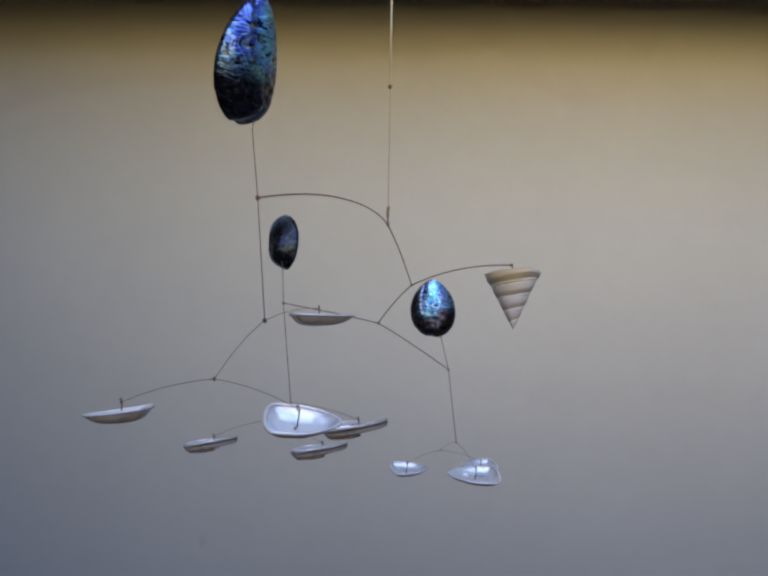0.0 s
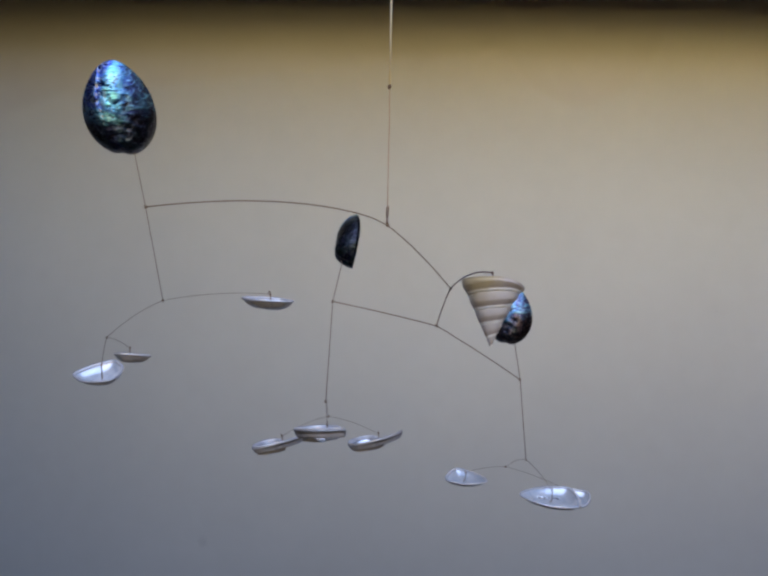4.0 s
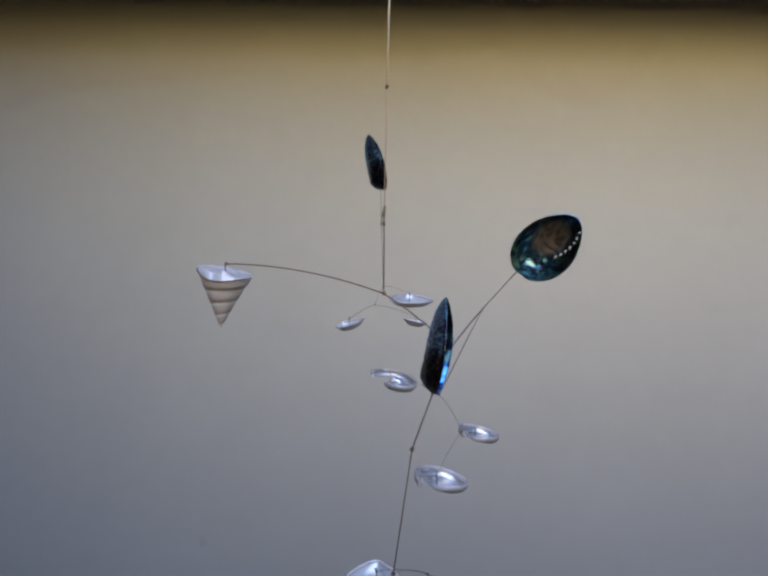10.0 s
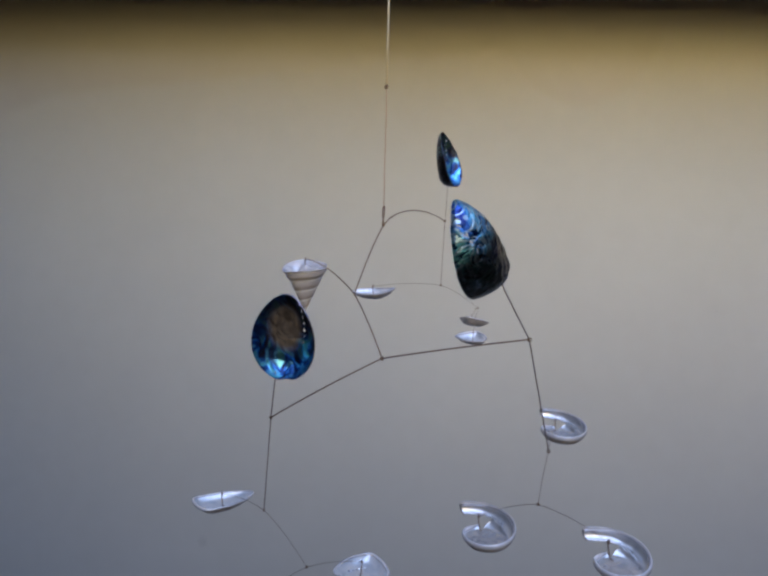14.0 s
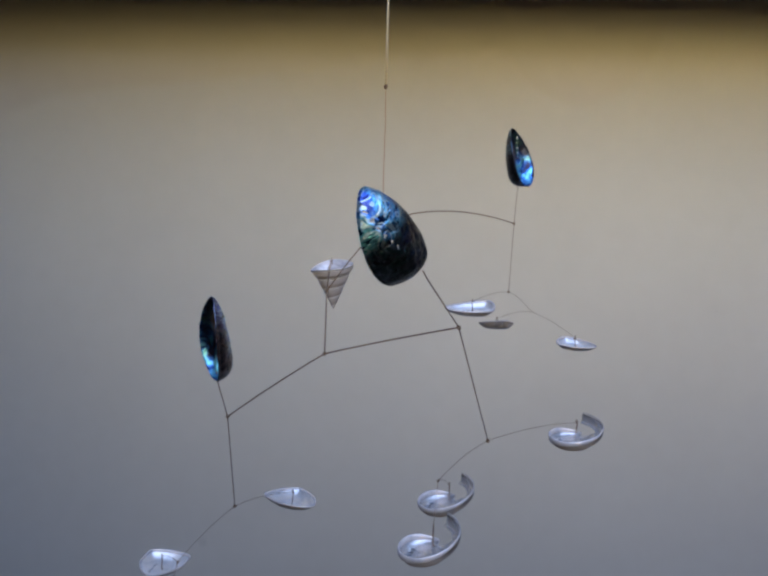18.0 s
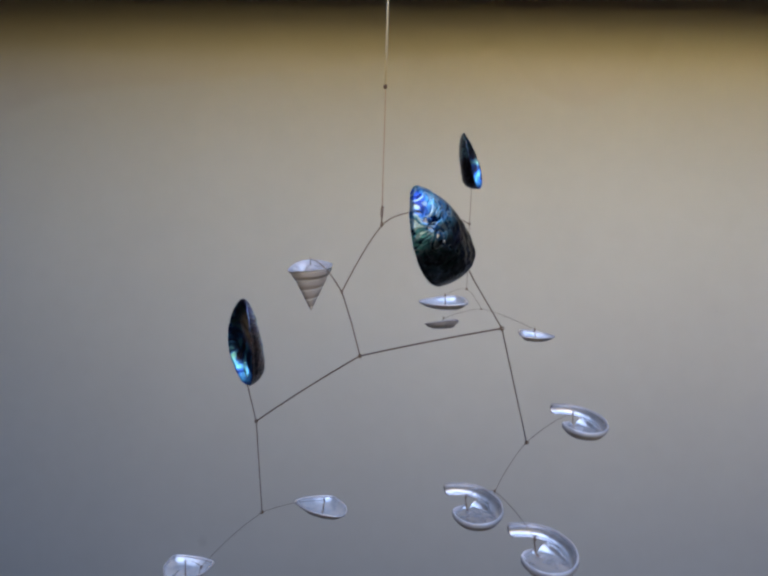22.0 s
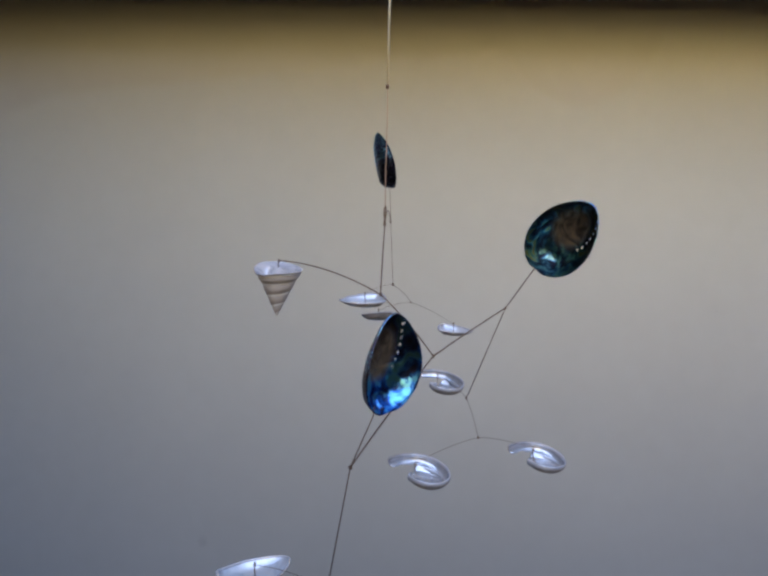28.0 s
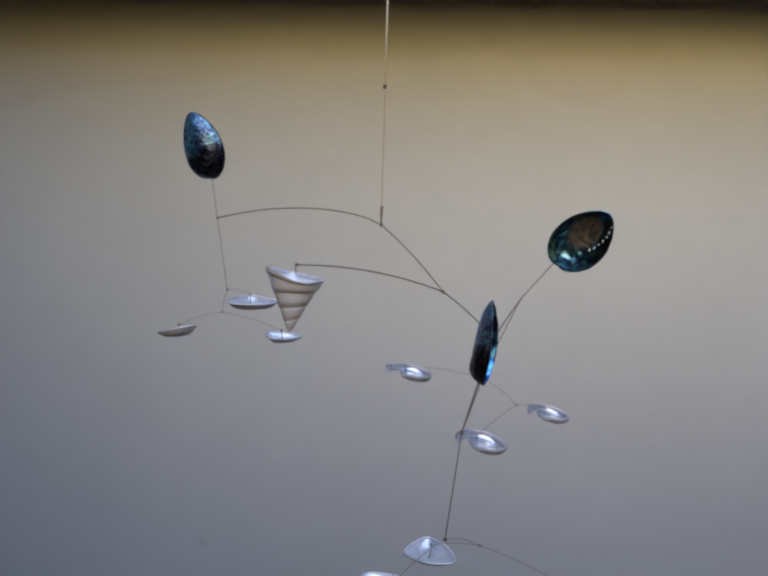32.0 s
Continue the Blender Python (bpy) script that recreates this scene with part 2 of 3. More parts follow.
# dark faces that close the pores; the holes' darkness is in the colour
PIT = plain("dark_pore_floor", (0.012, 0.014, 0.022), (0.05, 0.06, 0.09), 0.5, 0.3, 400)
SATIN = nacre("satin_white_nacre", (0.44, 0.47, 0.54), (0.62, 0.63, 0.67), (0.72, 0.69, 0.71), 0.5, 0.33)
PEARL = nacre("pinkish_white_pearl", (0.38, 0.37, 0.41), (0.55, 0.53, 0.55), (0.62, 0.56, 0.57), 0.2, 0.25)


# ---- mesh helpers ----
def mesh(name, verts, faces, mats, index=None, smooth=True):
    me = bpy.data.meshes.new(name)
    me.from_pydata([tuple(v) for v in verts], [], faces)
    for m in mats:
        me.materials.append(m)
    if index is not None:
        me.polygons.foreach_set("material_index", index)
    if smooth:
        me.polygons.foreach_set("use_smooth", [True] * len(me.polygons))
    me.update()
    return me


def part(name, me, parent, label=""):
    ob = new(name, me)
    ob.parent = parent
    if label:
        ob["label"] = label
    return ob


def block(name, lo, hi, mat, label="", holes=None):
    """A box of the setting, with softened edges."""
    bm = bmesh.new()
    bmesh.ops.create_cube(bm, size=1)
    size = Vector(hi) - Vector(lo)
    mid = (Vector(hi) + Vector(lo)) / 2
    for v in bm.verts:
        v.co = Vector((v.co.x * size.x, v.co.y * size.y, v.co.z * size.z)) + mid
    bmesh.ops.bevel(bm, geom=bm.edges[:], offset=0.004, segments=2, affect="EDGES")
    me = bpy.data.meshes.new(name)
    bm.to_mesh(me)
    bm.free()
    me.materials.append(mat)
    ob = new(name, me)
    return tagged(ob, label, kind="structure")


def tube(points, radius, sides=8, end=1.0):
    """Vertices and faces of a closed wire along points."""
    pts = [Vector(p) for p in points]
    verts, faces, side = [], [], None
    for i, p in enumerate(pts):
        d = (pts[min(i + 1, len(pts) - 1)] - pts[max(i - 1, 0)]).normalized()
        if side is None:
            side = d.orthogonal().normalized()
        side = (side - d * side.dot(d)).normalized()
        up = d.cross(side)
        r = radius * (end if i in (0, len(pts) - 1) else 1)
        for k in range(sides):
            a = 2 * math.pi * k / sides
            verts.append(p + side * (r * math.cos(a)) + up * (r * math.sin(a)))
    for i in range(len(pts) - 1):
        for k in range(sides):
            a, b = i * sides + k, i * sides + (k + 1) % sides
            faces.append((a, b, b + sides, a + sides))
    faces.append(tuple(range(sides - 1, -1, -1)))
    n = len(verts)
    faces.append(tuple(range(n - sides, n)))
    return verts, faces


def wire(name, points, radius, mat, parent, label=""):
    v, f = tube(points, radius)
    return part(name, mesh(name, v, f, [mat]), parent, label)


def eye(at, parent, radius=0.0024, turn=0.0, mat=None):
    """A small bent eye of wire round a joint."""
    pts = []
    for k in range(15):
        a = 2 * math.pi * k / 14 * 0.96
        x, z = radius * math.sin(a), radius * math.cos(a)
        pts.append(Vector(at) + Vector((x * math.cos(turn), x * math.sin(turn), z)))
    return wire("wire_eye", pts, 0.00045, mat or WIRE, parent)


def bowed(end, bow, n=14, start=(0, 0, 0), lean=0.5):
    """Points from start to end, bowed upwards; lean moves the crest."""
    a, b = Vector(start), Vector(end)
    out = []
    for i in range(n + 1):
        s = i / n
        w = s ** (math.log(0.5) / math.log(lean))
        out.append(a.lerp(b, s) + Vector((0, 0, bow * 4 * w * (1 - w))))
    return out


def mm(x, y, z):
    return Vector((x, y, z)) * 0.001


# ---- the setting ----
# floor, side walls and ceilings are unseen, kept dark for shells to mirror
block("floor", (-2.5, -1.7, -0.12), (2.5, 2.1, 0.0), FLOOR, "unseen dark floor below the mobile")
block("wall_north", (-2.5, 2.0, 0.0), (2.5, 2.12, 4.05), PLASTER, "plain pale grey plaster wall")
block("wall_west", (-2.52, -1.7, 0.0), (-2.4, 2.0, 4.05), SIDE, "unseen dark side wall")
block("ceiling", (-2.5, 1.45, 4.05), (2.5, 2.1, 4.15), SIDE, "unseen dark ceiling beside the open sky")
block("ceiling_west", (-2.5, -1.7, 4.05), (-1.3, 1.446, 4.15), SIDE, "unseen dark ceiling beside the open sky")
# unseen boards, added to cast the shade along the wall top
block("shade_panel", (-2.4, 1.49, 2.56), (2.4, 1.998, 2.62), TIMBER, "unseen timber panel added to shade the wall top")
block("shade_board", (-2.4, 1.441, 2.272), (2.4, 1.486, 2.64), TIMBER, "unseen timber board added to shade the wall top")
block("rail", (-2.4, 0.692, 2.222), (2.4, 0.708, 2.246), TIMBER, "slim timber rail that carries the mobile")
block("wall_east", (2.4, -1.7, 0.0), (2.52, 2.0, 2.45), SIDE, "unseen dark side wall, open above to the sky")
# unseen wall with a gap left for the added warm lamp
block("wall_south", (-2.4, -1.7, 0.0), (2.4, -1.58, 1.88), SIDE, "unseen dark wall below the warm fill lamp")
block("wall_south_west_end", (-2.4, -1.7, 1.88), (-1.72, -1.58, 4.05), SIDE, "unseen dark wall beside the warm fill lamp")
block("wall_south_east_end", (1.50, -1.7, 1.88), (2.4, -1.58, 2.99), SIDE, "unseen dark wall beside the warm fill lamp")
block("wall_south_head", (-1.72, -1.7, 2.99), (2.4, -1.58, 3.12), TIMBER, "unseen timber beam above the warm fill lamp")


# ---- shells ----
def outline(a, length, width):
    """The rim at angle a, pointed above and blunt below."""
    c = math.cos(a)
    z = 0.5 * length * (c if c > 0 else -abs(c) ** 0.88) + 0.02 * length * math.sin(a) * c
    y = 0.5 * width * math.sin(a) * (1 - 0.12 * c - 0.07 * math.cos(2 * a))
    return y, z + 0.025 * length * math.exp(-((a - math.pi - 0.12) / 0.16) ** 2)


def bowl(name, length, width, depth, mats, holes=(), hole_size=0.02, thick=0.0016, apex=-0.12, flat=2.9, bend=0.0, rings=26, seg=72, rough=0.0, edge=outline):
    """An ear shell: z along its length, x out of its back, the mouth towards -x. holes: places (y, z) in lengths."""
    verts, faces, index = [], [], []
    for layer in (0, 1):
        for i in range(rings + 1):
            q = i / rings
            for j in range(seg):
                a = 2 * math.pi * j / seg
                oy, oz = edge(a, length, width)
                y, z = oy * q, apex * length * (1 - q) + oz * q
                x = depth * (1 - q ** flat) ** 0.8
                x += rough * noise.noise(Vector((y, z, x)) * 160) * (1 - 0.5 * q)
                # a low spire near the blunt end
                x += 0.05 * depth * math.exp(-((y - 0.12 * width) ** 2 + (z + 0.30 * length) ** 2) / (0.10 * length) ** 2)
                x += bend * length * (1 - (2 * z / length) ** 2)
                if layer:
                    x -= thick * (1.4 - 0.9 * q)
                    y, z = y * 0.985, z * 0.985
                verts.append((x - 0.45 * depth - 0.6 * bend * length, y, z))
    n = (rings + 1) * seg

    def cut(i, j):
        y = sum(verts[k][1] for k in (i * seg + j, (i + 1) * seg + (j + 1) % seg)) / 2
        z = sum(verts[k][2] for k in (i * seg + j, (i + 1) * seg + (j + 1) % seg)) / 2
        return any((y - h[0] * length) ** 2 + ((z - h[1] * length) / 1.3) ** 2 < (hole_size * length) ** 2 for h in holes)

    gone = {(i, j) for i in range(1, rings) for j in range(seg) if cut(i, j)}
    for i in range(rings):
        for j in range(seg):
            if (i, j) in gone:
                if len(mats) > 2:
                    a, b = i * seg + j, i * seg + (j + 1) % seg
                    faces.append((a, a + seg, b + seg, b))
                    index.append(2)
                continue
            a, b = i * seg + j, i * seg + (j + 1) % seg
            faces.append((a, a + seg, b + seg, b))
            index.append(0)
            faces.append((n + a, n + b, n + b + seg, n + a + seg))
            index.append(1)
            for di, dj, e in ((0, 1, (b, b + seg)), (0, -1, (a, a + seg)), (1, 0, (a + seg, b + seg)), (-1, 0, (a, b))):
                if (i + di, (j + dj) % seg) in gone:
                    faces.append((e[0], e[1], e[1] + n, e[0] + n))
                    index.append(0)
    for j in range(seg):
        a, b = rings * seg + j, rings * seg + (j + 1) % seg
        faces.append((a, b, b + n, a + n))
        index.append(0)
    return mesh(name, verts, faces, mats, index)


HOLES = [(-0.13 - 0.06 * math.sin(k * 0.42), 0.40 - 0.075 * k) for k in range(7)]
SIZES = {"white_fork_": (0.060, 0.056, 0.0098), "white_near_": (0.055, 0.052, 0.0092), "white_far_": (0.062, 0.058, 0.0100)}
SEAM = 1.59
TURN = 2 * math.pi


def curl(turn, length):
    """The spiral rim after that turn: its radius, and how far it has become tail."""
    w = min(1.0, max(0.0, (turn - 3.2) / 3.0))
    w = w * w * (3 - 2 * w)
    return length * (0.345 + 0.35 * (turn / TURN) ** 4.6), w


def side(turn):
    """How high the side stands: it is low where the spiral begins."""
    s = min(1.0, max(0.0, turn / 1.6))
    return 0.45 + 0.55 * s * s * (3 - 2 * s)


def spiral_bowl(name, length, depth, thick=0.0012, rings=40, seg=120, more=5):
    """A small ear shell: a round bowl whose rim runs out into a raised, narrowing tail; x down, the mouth towards -x."""
    verts, faces, index = [], [], []
    inner, split, band = 0.295 * length, 0.6, 0.75
    shelf = band - 1 / rings
    gap, cols = [], seg + more + 1
    for layer in (0, 1):
        for i in range(rings + 1):
            q = i / rings
            for j in range(cols):
                turn = TURN * j / seg
                outer, w = curl(turn, length)
                edge = max(inner + 0.004 * length, outer - length * (0.23 - 0.10 * w))
                # the shelf between bowl and tail ends in a hollow curve
                s = min(1.0, max(0.0, (turn - 5.7) / 0.56))
                back = s * s * (3 - 2 * s)
                gap.append(back * (edge - inner))
                rest = edge - gap[-1]
                if q <= split:
                    r, up = inner * q / split, 0.0
                elif q <= band:
                    s = min(1.0, (q - split) / (shelf - split)) if q < band - 1e-6 else 1.0
                    r, up = (inner + (rest - inner) * s, s * (1 - back)) if q < band - 1e-6 else (edge, 1.0)
                else:
                    r, up = edge + (outer - edge) * (q - band) / (1 - band), 1.0
                up = up * up
                rise = 1 - min(1.0, (outer - r) / (length * (0.12 - 0.05 * w)))
                x = depth * ((1 - side(turn) * (1 - math.sqrt(1 - rise * rise))) * (1 - 0.3 * w * up) - 0.36 * w * up - 0.45)
                d = Vector((0, math.sin(SEAM + turn), math.cos(SEAM + turn)))
                p = d * r + Vector((x, 0, 0))
                x += 0.0005 * noise.noise(p * 160) * (1 - 0.5 * q)
                if layer:
                    x -= thick * (1.4 - 0.9 * q)
                    r *= 0.985
                verts.append((x, d.y * r - 0.246 * length, d.z * r + 0.044 * length))
    n = (rings + 1) * cols
    # a row of pores inside the near edge
    pores = (1.55, 1.92, 2.29, 2.66, 3.02)

    def missing(i, j):
        q = (i + 0.5) / rings
        if not 0 <= j < cols - 1:
            return q > 0.42
        if 4 < i < 22:
            y, z = verts[i * cols + j][1] / length + 0.246, verts[i * cols + j][2] / length - 0.044
            r = math.hypot(y, z) - 0.20
            if any((r / 0.052) ** 2 + ((TURN * j / seg - a) * 0.20 / 0.022) ** 2 < 1 for a in pores):
                return True
        return i >= rings or j >= seg and q < band or i == round(shelf * rings) and gap[j] > 0.004 * length

    for i in range(rings):
        for j in range(cols - 1):
            if missing(i, j):
                if 4 < i < 22 and j < seg:
                    a, b = i * cols + j, i * cols + j + 1
                    faces.append((a, b, b + cols, a + cols))
                    index.append(2)
                continue
            a, b = i * cols + j, i * cols + j + 1
            faces.append((a, a + cols, b + cols, b))
            index.append(0)
            faces.append((n + a, n + b, n + b + cols, n + a + cols))
            index.append(1)
            for di, dj, e in ((0, 1, (b, b + cols)), (0, -1, (a, a + cols)), (1, 0, (a + cols, b + cols)), (-1, 0, (a, b))):
                if i + di >= 0 and missing(i + di, j + dj):
                    faces.append((e[0], e[1], e[1] + n, e[0] + n))
                    index.append(2 if 4 < i + di < 22 and j < seg else 0)
    return mesh(name, verts, faces, [PEARL, NACRE, PIT], index)


WHITE = {k: spiral_bowl("white_ear_shell", v[0], v[2]) for k, v in SIZES.items()}


def lip(name, length, width, depth):
    """The rounded rim of a white shell from the bowl's near edge out along its tail."""
    verts, faces, n, k = [], [], 72, 10
    for i in range(n + 1):
        turn = 0.03 + (TURN * (1 + 5 / 120) - 0.05) * i / n
        outer, w = curl(turn, length)
        d = Vector((0, math.sin(SEAM + turn), math.cos(SEAM + turn)))
        r = 0.0021 * min(1.0, 0.35 + turn * 1.2) * (1 - 0.72 * w)
        x = depth * ((1 - side(turn)) * (1 - 0.3 * w) - 0.6 * w - 0.45) + 0.9 * r
        for j in range(k):
            b = TURN * j / k
            verts.append(d * (outer - 0.3 * r) + Vector((x, -0.246 * length, 0.044 * length)) + Vector((r * 1.4 * math.sin(b), 0, 0)) + d * (0.55 * r * math.cos(b)))
    for i in range(n):
        for j in range(k):
            a, b = i * k + j, i * k + (j + 1) % k
            faces.append((a, b, b + k, a + k))
    faces += [tuple(range(k))[::-1], tuple(range(n * k, n * k + k))]
    return mesh(name, verts, faces, [PEARL])


LIP = {k: lip("lip", *v) for k, v in SIZES.items()}


EARS = {
    "white_fork_a": (0.066, 0.043, 0.0095), "white_near_a": (0.054, 0.032, 0.0085), "white_far_a": (0.056, 0.036, 0.0090),
    "white_fork_c": (0.072, 0.046, 0.0095), "white_near_c": (0.061, 0.040, 0.0090), "white_far_c": (0.064, 0.044, 0.0095),
}
PORES = [(-0.17 + 0.004 * (k - 2) ** 2, 0.16 - 0.075 * k) for k in range(5)]


def ear_outline(a, length, width):
    """A rim with one narrow end and one cut square."""
    c = math.cos(a)
    z = 0.5 * length * (c if c > 0 else -0.80 * abs(c) ** 0.30)
    return 0.5 * width * math.sin(a) * (1 - 0.24 * c - 0.06 * math.cos(2 * a)), z


def ear_lip(length, width, depth):
    """The rounded rim of a plain ear shell."""
    verts, faces, n, k = [], [], 72, 8
    pts = []
    for i in range(n):
        y, z = ear_outline(2 * math.pi * i / n, length, width)
        pts.append(Vector((0.014 * length * (0.4 - (2 * z / length) ** 2) - 0.45 * depth, y, z)))
    for i, p in enumerate(pts):
        out = (pts[(i + 1) % n] - pts[i - 1]).normalized().cross(Vector((1, 0, 0)))
        r = 0.0013 - 0.0004 * math.cos(2 * math.pi * i / n)
        for j in range(k):
            b = 2 * math.pi * j / k
            verts.append(p + out * (r * math.cos(b)) + Vector((r * math.sin(b), 0, 0)))
    for i in range(n):
        for j in range(k):
            a, b, c, d = i * k + j, i * k + (j + 1) % k, (i + 1) % n * k + (j + 1) % k, (i + 1) % n * k + j
            faces.append((a, b, c, d))
    return mesh("lip", verts, faces, [PEARL])


EAR = {k: bowl("white_ear_shell", *v, [PEARL, SATIN, PIT], PORES, 0.02, thick=0.0012, apex=-0.08, flat=3.2, bend=0.014, rings=26, seg=80, rough=0.0006, edge=ear_outline) for k, v in EARS.items()}
EAR_LIP = {k: ear_lip(*v) for k, v in EARS.items()}


def shell_stem(skin, lining, size, bend, mid, out, up, bottom, foot, label, gauge=0.0005):
    """An abalone on a straight wire stem; the origin is the joint on the arm."""
    thing = tagged(new("abalone_shell"), label, "shell", "abalone shells of the mobile")
    out, up, b, f = Vector(out), Vector(up), mm(*bottom), mm(*foot)
    m = Matrix((out, up.cross(out), up)).transposed().to_4x4()
    m.translation = mm(*mid)
    length, width, depth = (v * 0.001 for v in size)
    me = bowl("abalone", length, width, depth, [skin, lining], HOLES, 0.0135, apex=-0.24, bend=bend, rings=38, seg=110, rough=0.0011)
    shell = part("shell", me, thing, "iridescent blue-black shell with a row of holes")
    shell.matrix_local = m
    stem = wire("stem", [f, f * 0.5, Vector(), b * 0.5, b, b + up * 0.008], gauge, WIRE, thing, "thin brown wire stem")
    eye((0, 0, 0), stem, 0.0016)
    eye(f, stem, 0.0015)
    return thing


def arm(name, ends, label, radius=0.00065):
    """A bent wire with an eye at each end; ends: place, bow, crest."""
    thing = tagged(new(name), label, "mobile arm", "wire arms of the mobile")
    for at, bow, lean in ends:
        strand = wire("wire", bowed(mm(*at), bow * 0.001, lean=lean), radius, WIRE, thing)
        eye(mm(*at), strand, 0.0006 + radius * 1.3, math.atan2(at[1], at[0]))
    eye((0, 0, 0), thing, 0.0007 + radius * 1.6)
    return thing


def white_shell(size, spiral, turn, lean, tip, label):
    """A small pale ear shell, mouth up, on a short hook; the origin is the arm's end above it."""
    thing = tagged(new("white_shell"), label, "shell", "white shells of the mobile")
    shell = part("shell", WHITE[size[:-1]] if spiral else EAR[size], thing)
    part("lip", LIP[size[:-1]] if spiral else EAR_LIP[size], shell, "thick pearly lip")
    shell.matrix_local = pose(0, 0, -0.0105, 0, 0, lean) @ pose(0, 0, 0, 0, tip, 0) @ pose(0, 0, 0, 0, 0, turn - lean) @ pose(0, 0, 0, 0, 90, 0)
    wire("hook", [(0.0015, 0, 0.002), (0, 0, 0.003), (-0.001, 0, 0.0), (0, 0, -0.006), (0.001, 0, -0.012), (0.003, 0.001, -0.0135)], 0.0006, WIRE, thing, "dark wire hook")
    return thing


def cone_shell():
    """A banded top shell hung point down, its mouth cut aslant; the origin is the arm's end above it."""
    thing = tagged(new("top_shell"), "tan and cream banded cone-shaped top shell hung point down", "shell")
    H, R, turns, seg, lev = 0.0585, 0.0275, 4.7, 72, 110
    verts, faces, whorl = [], [], []

    def slant(a, h):
        return (0.0032 * math.cos(a + 0.2) - 0.001 - 0.0065 * math.exp(-((a - 1.4) / 0.85) ** 2)) * max(0.0, (h - 0.62) / 0.38) ** 1.5

    for i in range(lev + 1):
        h = i / lev
        for j in range(seg):
            a = 2 * math.pi * j / seg
            ph = (turns * h ** 0.85 - j / seg) % 1.0
            # each whorl swells, then steps in under a thin white keel
            step = 0.085 * (1 - abs(2 * ph - 1)) ** 0.7 - 0.03 + 0.035 * math.exp(-((ph - 0.06) / 0.05) ** 2)
            r = R * (0.015 + h * (0.985 + step * (1 if h < 0.97 else 0.5)))
            r *= 1 + 0.012 * noise.noise(Vector((math.cos(a) * 3, math.sin(a) * 3, h * 12)))
            verts.append((r * math.cos(a), r * math.sin(a), -0.0065 - H * (1 - h) + slant(a, h)))
            whorl.append(1.0 if ph < 0.12 else 1 - (ph - 0.12) / 0.08 if ph < 0.20 else 0.62 * (ph - 0.20) / 0.72 if ph < 0.92 else 0.62 + 0.38 * (ph - 0.92) / 0.08)
    for i in range(lev):
        for j in range(seg):
            a, b = i * seg + j, i * seg + (j + 1) % seg
            faces.append((a, b, b + seg, a + seg))
    faces.append(tuple(range(seg - 1, -1, -1)))
    me = mesh("cone", verts, faces, [BANDED])
    at = me.attributes.new("whorl", "FLOAT", "POINT")
    at.data.foreach_set("value", whorl)
    part("cone", me, thing)
    # base: an open mouth on the high side, a rounded white column beside it
    verts, faces, rows = [], [], 30
    for i in range(rows + 1):
        q = 1 - i / rows
        for j in range(seg):
            a = 2 * math.pi * j / seg
            side = max(0.0, math.cos(a - 1.4)) ** 1.4
            z = -0.0065 + slant(a, 1.0) * q ** 1.5 - 0.0045 * (1 - q ** 4)
            z -= 0.015 * side * math.exp(-((q - 0.52) / 0.2) ** 2)
            z += 0.0045 * math.exp(-((q * math.cos(a) - 0.08) ** 2 + (q * math.sin(a) + 0.05) ** 2) / 0.035)
            verts.append((R * 0.985 * q * math.cos(a), R * 0.985 * q * math.sin(a), z))
    for i in range(rows):
        for j in range(seg):
            a, b = i * seg + j, i * seg + (j + 1) % seg
            faces.append((a, b, b + seg, a + seg))
    part("mouth", mesh("mouth", verts, faces, [PEARL]), thing, "pearly open mouth")
    wire("hook", [(0, 0, 0.001), (0.001, 0, -0.002), (0, 0, -0.007), (0.002, 0, -0.010)], 0.0006, WIRE, thing, "dark wire hook")
    return thing


